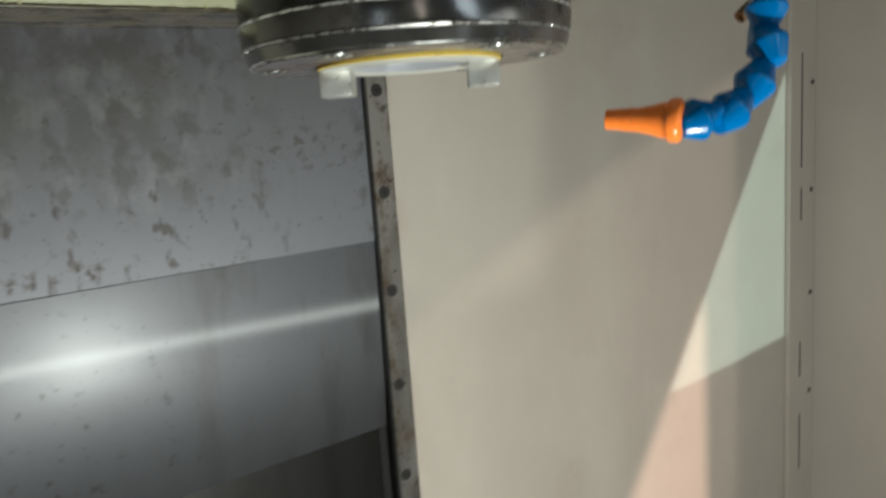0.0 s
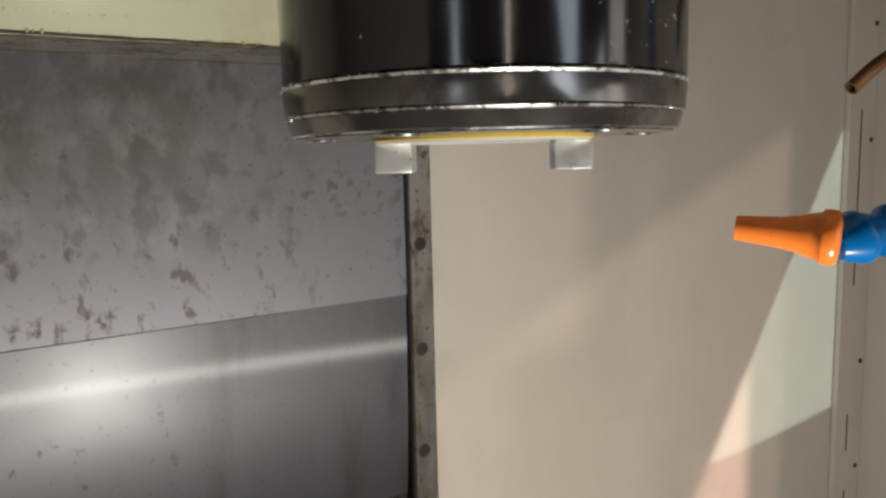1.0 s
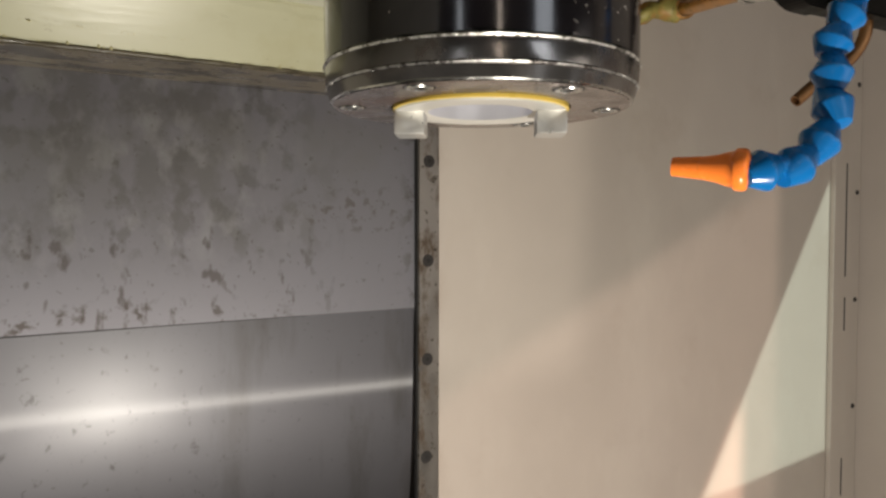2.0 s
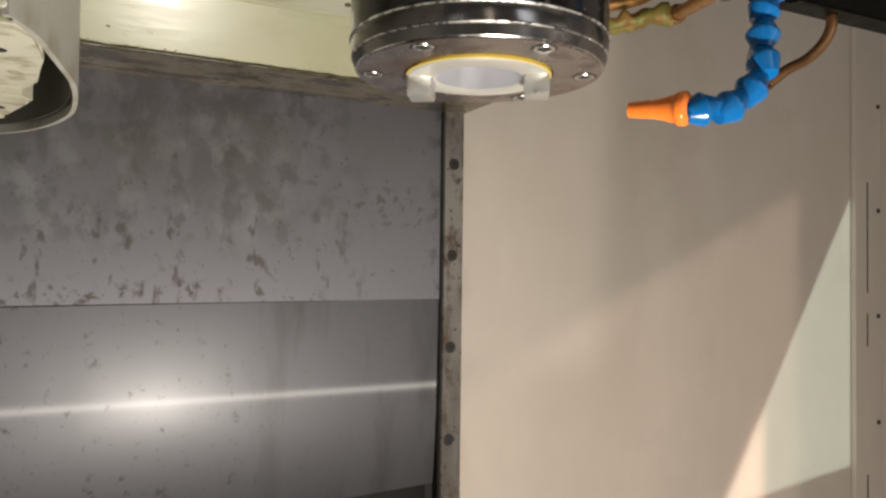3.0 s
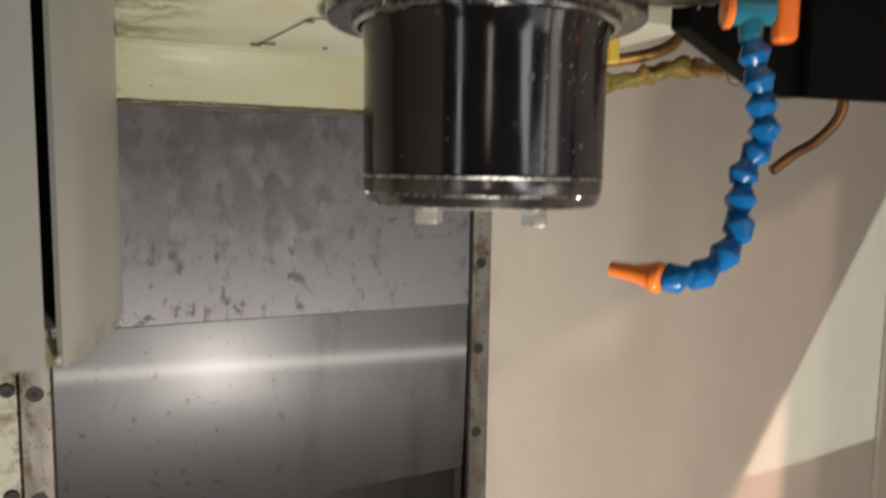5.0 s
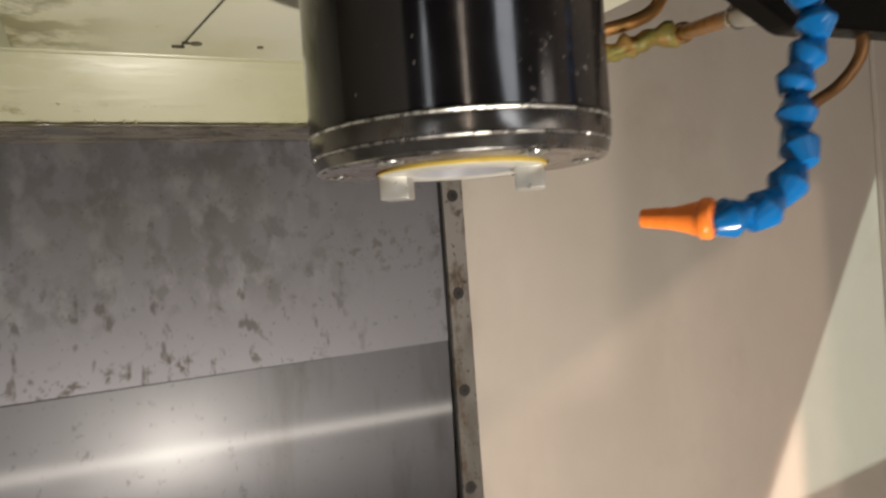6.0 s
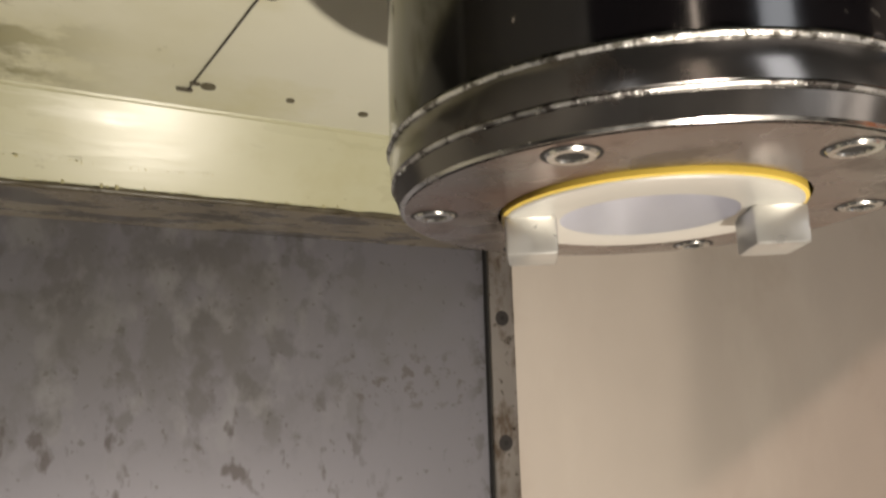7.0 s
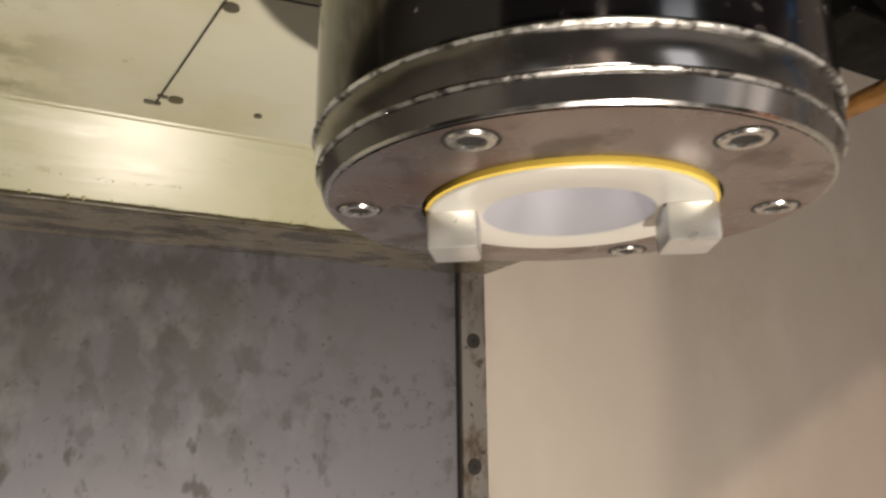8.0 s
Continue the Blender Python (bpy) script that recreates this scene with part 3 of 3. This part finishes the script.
turned("lower_ring", [(0.090, 1.5378), (0.0970, 1.5378), (0.0974, 1.5370), (0.0952, 1.5305), (0.0940, 1.5295), (0.058, 1.5295), (0.058, 1.536)], [RING], "steel end ring", smooth=25)
turned("face", [(0.0935, 1.5291), (0.0575, 1.5291), (0.0575, 1.533)], FACE, "worn steel end face with rust tint")
turned("seal", [(0.0560, 1.532), (0.0562, 1.5275), (0.0545, 1.5272)], SEAL, "yellow seal ring")
turned("nose", [(0.0540, 1.535), (0.0548, 1.5268), (0.0540, 1.5262), (0.0345, 1.5262), (0.0335, 1.5268)], NOSE, "ground steel spindle nose")
turned("bore", [(0.0335, 1.5268), (0.0230, 1.60), (0.0, 1.60)], BORE, "polished taper bore")
for k in range(6):
    w = radians(-27.2 + 60 * k)
    x, y = AX + 0.082 * math.cos(w), AY + 0.082 * math.sin(w)
    b_ = part("bolt", lathe([(0.0080, 1.5300), (0.0080, 1.5290), (0.0073, 1.5281), (0.0050, 1.5281), (0.0045, 1.5300), (0.0, 1.5300)], (x, y, 0), steps=20), BOLT, spindle, "socket head bolt", 30)
    part("socket", lathe([(0.0046, 1.5288), (0.0, 1.5288)], (x, y, 0), steps=6), GAP, b_)
    # Flat dark ring: the shade of the bolt's recess, without the recess.
    part("recess_shade", lathe([(0.0080, 1.5289), (0.0092, 1.5289)], (x, y, 0), steps=28), GAP, b_, "flat dark ring for the recess shade round the bolt head")
for w in (-34, 146):
    key = box(0.0350, -0.0125, 1.5115, 0.0545, 0.0125, 1.5265, 0.0015, 2)
    bmesh.ops.transform(key, matrix=pose(AX, AY, 0, 0, 0, w), verts=key.verts)
    part("drive_key", key, KEY, spindle, "ground steel drive key", 30)
EDGE = shader("worn_edge_steel", (0.80, 0.79, 0.76), 0.34, 0.85, noise_scale=220, vary=0.3, bump=0.3, bump_scale=900)
add_stains(EDGE, (0.10, 0.09, 0.07), 150, 0.50, 0.58, 0.9, seed=3.0)
EDGE_DULL = shader("dull_edge_steel", (0.50, 0.49, 0.47), 0.36, 0.85, noise_scale=220, vary=0.4, bump=0.3, bump_scale=900)
add_stains(EDGE_DULL, (0.06, 0.05, 0.045), 110, 0.50, 0.58, 0.9, seed=13.0)
turned("worn_edge", [(0.0955, 1.5521), (0.0997, 1.5520), (0.0999, 1.5516), (0.0992, 1.5507), (0.0955, 1.5505)], EDGE, "bright worn chamfer", steps=192, wobble=0.008)
turned("worn_edge", [(0.0930, 1.5388), (0.0984, 1.5387), (0.0985, 1.5384), (0.0979, 1.5377), (0.0930, 1.5376)], EDGE_DULL, "bright worn chamfer", steps=192, wobble=0.008)
turned("rim", [(0.0930, 1.5307), (0.0952, 1.5306), (0.0953, 1.5304), (0.0945, 1.5295), (0.0930, 1.5294)], RIM, "bright chamfered rim", steps=128, wobble=0.002)
# shreds of swarf caught in the ring joints
for z, r, n in ((1.5518, 0.0985, 260), (1.5384, 0.0975, 200)):
    bm = bmesh.new()
    for k in range(n):
        w = random.uniform(0, 2 * math.pi)
        s = random.uniform(0.0004, 0.0011)
        c = Vector((AX + r * math.cos(w), AY + r * math.sin(w), z + random.uniform(-0.0008, 0.0008)))
        m = Matrix.Translation(c) @ Euler((random.random() * 6, random.random() * 6, w)).to_matrix().to_4x4() @ Matrix.Diagonal((s * 0.6, s * random.uniform(0.7, 2.2), s * 0.5, 1))
        bmesh.ops.create_cube(bm, size=1.0, matrix=m)
    tagged(part("swarf", bm, CHIPS, spindle, "bright shreds of swarf in the joint"), kind="stuff")

# ---- coolant line ----
coolant = thing("coolant_line", (0.48, 0.397, 1.70), "blue segmented coolant hose with orange nozzle and valve", "coolant hose")
LINE = [(0.4785, 0.394, 1.650), (0.4800, 0.392, 1.632), (0.4865, 0.389, 1.614), (0.4890, 0.388, 1.597), (0.4905, 0.388, 1.580), (0.481, 0.391, 1.565),
        (0.477, 0.393, 1.548), (0.4725, 0.394, 1.529), (0.467, 0.388, 1.509), (0.451, 0.389, 1.493), (0.4300, 0.3925, 1.4860), (0.4120, 0.3985, 1.4836)]
for a, b in zip(LINE, LINE[1:]):
    a, b = Vector(a), Vector(b)
    d = (b - a).length
    tilt = Vector((random.uniform(-1, 1), random.uniform(-1, 1), random.uniform(-1, 1))) * d * 0.24
    seg = lathe([(0, -0.002), (0.0060, -0.001), (0.0070, d * 0.06), (0.0102, d * 0.40), (0.0111, d * 0.46), (0.0113, d * 0.51), (0.0108, d * 0.58), (0.0072, d * 0.94), (0.0060, d * 1.05), (0, d * 1.07)], a, b - a + tilt, 24)
    part("segment", seg, BLUE, coolant, "blue plastic ball segment", 50)
part("core", pipe(smooth_line(LINE, 4), 0.0056, steps=14), BLUE, coolant, smooth=60)
tip, base = Vector((0.3935, 0.4310, 1.4867)), Vector(LINE[-1])
d = (tip - base).length
part("nozzle", lathe([(0.0060, -0.002), (0.0104, -0.001), (0.0113, 0.0005), (0.0112, 0.0045), (0.0108, 0.0052), (0.0098, 0.0058), (0.0092, 0.009), (0.0076, 0.014), (0.0064, 0.021), (0.0052, d), (0.0040, d), (0.0037, d - 0.003), (0.0, d - 0.003)], base, tip - base, 32), ORANGE, coolant, "tapered orange nozzle", 50)
right = Vector((0.90, -0.43, 0.0)).normalized()
vc = Vector((0.4795, 0.396, 1.672))
valve = part("valve", lathe([(0.0085, -0.015), (0.0100, -0.014), (0.0100, 0.014), (0.0085, 0.015), (0, 0.015)], vc, right, 28), TEAL, coolant, "teal valve body", 40)
part("valve_cap", lathe([(0, -0.0205), (0.0105, -0.020), (0.0122, -0.018), (0.0122, -0.0150), (0.0, -0.0150)], vc, right, 28), ORANGE, valve, "orange cap", 40)
hb = box(0.0155, -0.008, -0.022, 0.031, 0.008, 0.018, 0.004, 3)
bmesh.ops.transform(hb, matrix=Matrix.Translation(vc) @ Matrix.Rotation(math.atan2(right.y, right.x), 4, "Z"), verts=hb.verts)
part("valve_handle", hb, HANDLE, valve, "orange handle", 40)
part("valve_neck", lathe([(0.0095, 1.682), (0.0095, 1.689), (0.0125, 1.690), (0.0125, 1.702)], (vc.x, vc.y, 0), steps=6), CRUST, valve, "oily fitting")
part("valve_outlet", lathe([(0.0075, 1.650), (0.0085, 1.655), (0.0085, 1.668)], (vc.x, vc.y, 0), steps=20), TEAL, valve)

# ---- motor cover and pipes behind the spindle ----
motor = thing("motor_cover", (0.80, 0.62, 1.64), "black cover box beside the spindle head", "cover")
BOXED = [(0.519, 1.6845), (0.626, 1.6325), (0.634, 1.6305), (0.660, 1.6305), (0.660, 2.15), (0.519, 2.15)]


def upright_slab(outline, y0, y1, bevel):
    """A slab standing in x and z, with an outline of (x, z)."""
    out = bmesh.new()
    f = [out.verts.new((x, y0, z)) for x, z in outline]
    r = [out.verts.new((x, y1, z)) for x, z in outline]
    out.faces.new(f), out.faces.new(r[::-1])
    for i in range(len(outline)):
        out.faces.new((f[i], r[i], r[(i + 1) % len(outline)], f[(i + 1) % len(outline)]))
    bmesh.ops.bevel(out, geom=out.edges[:], offset=bevel, segments=2, affect="EDGES")
    return out


part("side_plate", upright_slab(BOXED, 0.507, 0.530, 0.0015), BLACKBOX, motor)
part("shell", upright_slab([(0.653, 1.6295), (1.02, 1.634), (1.02, 2.15), (0.653, 2.15)], 0.496, 0.5065, 0.002), BLACKBOX, motor)
part("rear_box", box(0.616, 0.580, 1.7150, 1.0, 0.640, 2.15, 0.002, 1), BLACKBOX, motor)
part("back_plate", upright_slab([(0.6605, 1.6325), (1.02, 1.637), (1.02, 2.15), (0.6605, 2.15)], 0.5070, 0.530, 0.0015), BLACKBOX, motor)


drain = thing("copper_pipe", (0.730, 0.518, 1.64), "bent tarnished copper coolant pipe below the black cover", "pipe")
part("tube", pipe(smooth_line([(0.663, 0.539, 1.561), (0.683, 0.533, 1.577), (0.708, 0.530, 1.590), (0.724, 0.524, 1.606), (0.7300, 0.519, 1.622), (0.7300, 0.518, 1.640)], 10), 0.0054, 0.0040), COPPER, drain, smooth=60)

brass = thing("brass_pipe", (0.60, 0.742, 1.68), "brass pipe with crusted green fitting behind the spindle", "pipe")
part("fitting", pipe(smooth_line([(0.590, 0.744, 1.660), (0.62, 0.732, 1.666), (0.66, 0.714, 1.677), (0.692, 0.701, 1.686)], 10), lambda u: 0.010 + 0.002 * math.sin(u * 14), uneven=0.9), CRUST, brass, "crusted green fitting", 60)
way = Vector((0.63, 0.563, 1.657)) - Vector((0.698, 0.694, 1.684))
part("collar", lathe([(0.009, -0.006), (0.0115, -0.004), (0.0115, 0.006), (0.009, 0.008)], (0.698, 0.694, 1.684), way, 16), BRASS, brass, "brass collar")
part("tube", pipe(smooth_line([(0.698, 0.694, 1.684), (0.676, 0.652, 1.675), (0.652, 0.606, 1.666), (0.630, 0.563, 1.657)], 8), 0.0078), BRASS, brass, smooth=60)
CLEAR = shader("clear_hose", (0.55, 0.50, 0.42), 0.15, noise_scale=60, vary=0.1)
CLEAR.node_tree.nodes["Principled BSDF"].inputs["Transmission Weight"].default_value = 0.55
part("clear_hose", pipe(smooth_line([(0.634, 0.571, 1.6587), (0.636, 0.5575, 1.6567), (0.650, 0.548, 1.6590), (0.675, 0.540, 1.670), (0.700, 0.540, 1.690), (0.715, 0.545, 1.72)], 8), 0.0100, 0.0080), CLEAR, brass, "clear plastic hose", 60)
clamp = part("hose_clamp", lathe([(0.0101, -0.004), (0.0112, -0.004), (0.0112, 0.004), (0.0101, 0.004)], (0.6345, 0.5655, 1.6577), way, 28), BOLT, brass, "steel hose clamp", 40)
part("clamp_screw", box(0.628, 0.5615, 1.6680, 0.638, 0.5685, 1.6735, 0.001, 1), BOLT, clamp)
part("upper_tube", pipe(smooth_line([(0.585, 0.748, 1.690), (0.615, 0.736, 1.692), (0.655, 0.720, 1.701), (0.680, 0.710, 1.716), (0.690, 0.705, 1.745)], 10), 0.0075), BRASS, brass, "bent brass tube", 60)
part("bracket", box(0.517, 0.615, 1.667, 0.529, 0.625, 1.7055, 0.002), YELLOW, head, "yellow plastic bracket")

# ---- tool changer cover ----
changer = thing("tool_changer_cover", (-0.05, 0.5, 1.469), "grey-beige sheet metal tool changer cover with a slot", "cover")


def shell(points, thick, z0, z1):
    """A bent upright sheet along a line of (x, y)."""
    line = [Vector((x, y, 0)) for x, y in points]
    outer = []
    for i, p in enumerate(line):
        way = (line[min(i + 1, len(line) - 1)] - line[max(i - 1, 0)]).normalized()
        outer.append(p + Vector((-way.y, way.x, 0)) * thick)
    return prism([(p.x, p.y) for p in line] + [(p.x, p.y) for p in outer[::-1]], z0, z1)


nose_line = [(p.x, p.y) for p in smooth_line([(0.0415, 0.350, 0), (0.050, 0.372, 0), (0.0575, 0.413, 0), (0.0632, 0.450, 0), (0.0645, 0.496, 0), (0.061, 0.538, 0), (0.047, 0.584, 0), (0.026, 0.620, 0), (-0.005, 0.644, 0), (-0.06, 0.658, 0), (-0.3, 0.662, 0)], 6)]
part("curved_panel", shell(nose_line, 0.0025, 1.466, TOP), COVER, changer, smooth=50)
shade_lining = []
for a, b in zip(nose_line, nose_line[1:]):
    way = Vector((b[0] - a[0], b[1] - a[1], 0)).normalized()
    shade_lining.append((a[0] - way.y * 0.0032, a[1] + way.x * 0.0032))
# Dark lining added over the panel's inner face in place of shade.
part("shade_lining", shell(shade_lining[4:], 0.0010, 1.4715, TOP), INSIDE_SHADE, changer, "dark lining standing for the shade inside the panel", smooth=50)
part("front_panel", shell([(-0.30, 0.30), (-0.05, 0.336), (0.010, 0.346), (0.0345, 0.351)], 0.0025, 1.466, TOP), COVER, changer, smooth=50)
part("sill", box(0.022, 0.3535, 1.466, 0.0425, 0.3565, 1.4790), OILY, changer, "olive oil-stained sill")
part("knob", lathe([(0, -0.004), (0.0014, -0.0035), (0.0020, -0.001), (0.0020, 0.003)], (0.0395, 0.3530, 1.4700), (0, 1, 0), 16), POT, changer, "pale plug", 40)
part("far_panel", box(-0.30, 0.6240, 1.4635, 0.0175, 0.6265, 1.60), COVER, changer)
# Dark sheet and block added where the cover's inside lies in shade.
part("slot_shade", box(0.012, 0.3680, 1.480, 0.0455, 0.3710, TOP), GAP, changer, "dark sheet standing for the shade behind the slot")
part("inner_shade", box(-0.30, 0.43, 1.62, 0.030, 0.62, 2.2), INSIDE_SHADE, changer, "dark block standing for the shade inside the cover")

arm = thing("tool_gripper", (0.0, 0.50, 1.475), "pale plastic tool gripper block inside the cover", "gripper")
part("block", prism([(-0.10, 0.418), (0.040, 0.416), (0.0475, 0.428), (0.049, 0.466), (0.044, 0.528), (0.036, 0.545), (-0.10, 0.56)], 1.480, 1.62, 0.002), POT, arm, smooth=30)
part("lower_block", prism([(-0.10, 0.545), (0.036, 0.538), (0.041, 0.548), (0.027, 0.594), (-0.10, 0.60)], 1.4735, 1.60, 0.002), POT, arm, smooth=30)
for x, y in ((0.008, 0.437), (0.012, 0.455)):
    part("slot", prism([(x + 0.022 * math.cos(w / 8 * math.pi), y + 0.006 * math.sin(w / 8 * math.pi)) for w in range(16)], 1.4792, 1.482), GAP, arm)
part("slot", prism([(0.008 + 0.018 * math.cos(w / 8 * math.pi), 0.568 + 0.006 * math.sin(w / 8 * math.pi)) for w in range(16)], 1.4728, 1.475), GAP, arm)
part("pin", lathe([(0, 1.4695), (0.0025, 1.470), (0.003, 1.476)], (0.022, 0.585, 0), steps=10), POT, arm)

# ---- coolant drops hanging from the headstock ----
WET = shader("coolant_drop", (0.55, 0.51, 0.30), 0.08, 0.0, noise_scale=300, vary=0.2)


def drops(name, spots, label):
    bm = bmesh.new()
    for x, y, z, r in spots:
        r *= random.choice((0.35, 0.45, 0.6, 0.9))
        m = Matrix.Translation((x, y, z)) @ Matrix.Diagonal((r * random.uniform(0.8, 1.6), r * random.uniform(0.7, 1.1), r * random.uniform(0.8, 1.9), 1))
        bmesh.ops.create_icosphere(bm, subdivisions=1, radius=1.0, matrix=m)
    return tagged(part(name, bm, WET, head, label, 80), kind="stuff")


def along(a, b, n, spread, low, high, z):
    out = []
    for k in range(n):
        u = random.random()
        out.append((a[0] + (b[0] - a[0]) * u + random.gauss(0, spread), a[1] + (b[1] - a[1]) * u + random.gauss(0, spread), z, random.uniform(low, high)))
    return out


rim = []
for k in range(110):
    w = random.gauss(5.0, 1.0) if k % 2 else random.gauss(3.9, 0.4)
    w = w if k % 3 else random.uniform(0, 2 * math.pi)
    rr = random.uniform(0.110, 0.1285)
    rim.append((AX + rr * math.cos(w), AY + rr * math.sin(w), 1.6742, random.uniform(0.0004, 0.0011)))
for k in range(120):
    w = random.uniform(math.pi, 2 * math.pi)
    rim.append((AX + 0.131 * math.cos(w), AY + 0.131 * math.sin(w), random.uniform(1.696, 1.700), random.uniform(0.0006, 0.0016)))
drops("coolant_spatter", along((0.082, 0.618), (0.195, 0.601), 70, 0.0015, 0.0006, 0.0016, 1.6995) + along((0.37, 0.592), (0.500, 0.526), 60, 0.003, 0.0006, 0.0016, 1.6995)
      + along((0.500, 0.526), (0.545, 0.462), 30, 0.004, 0.0006, 0.0015, 1.6995) + rim, "wet yellowish coolant drops along the edges")
drops("coolant_spatter", [(vc.x + random.gauss(0, 0.016), vc.y + random.gauss(0, 0.016), 1.6992, random.uniform(0.0005, 0.0016)) for k in range(60)], "wet coolant drops round the valve")
drops("coolant_spatter", along((0.05, 0.995), (0.40, 0.995), 90, 0.002, 0.0005, 0.0016, 1.6395) + along((0.06, 0.985), (0.25, 0.985), 60, 0.004, 0.0004, 0.0011, 1.655), "coolant drops on the lower edge")
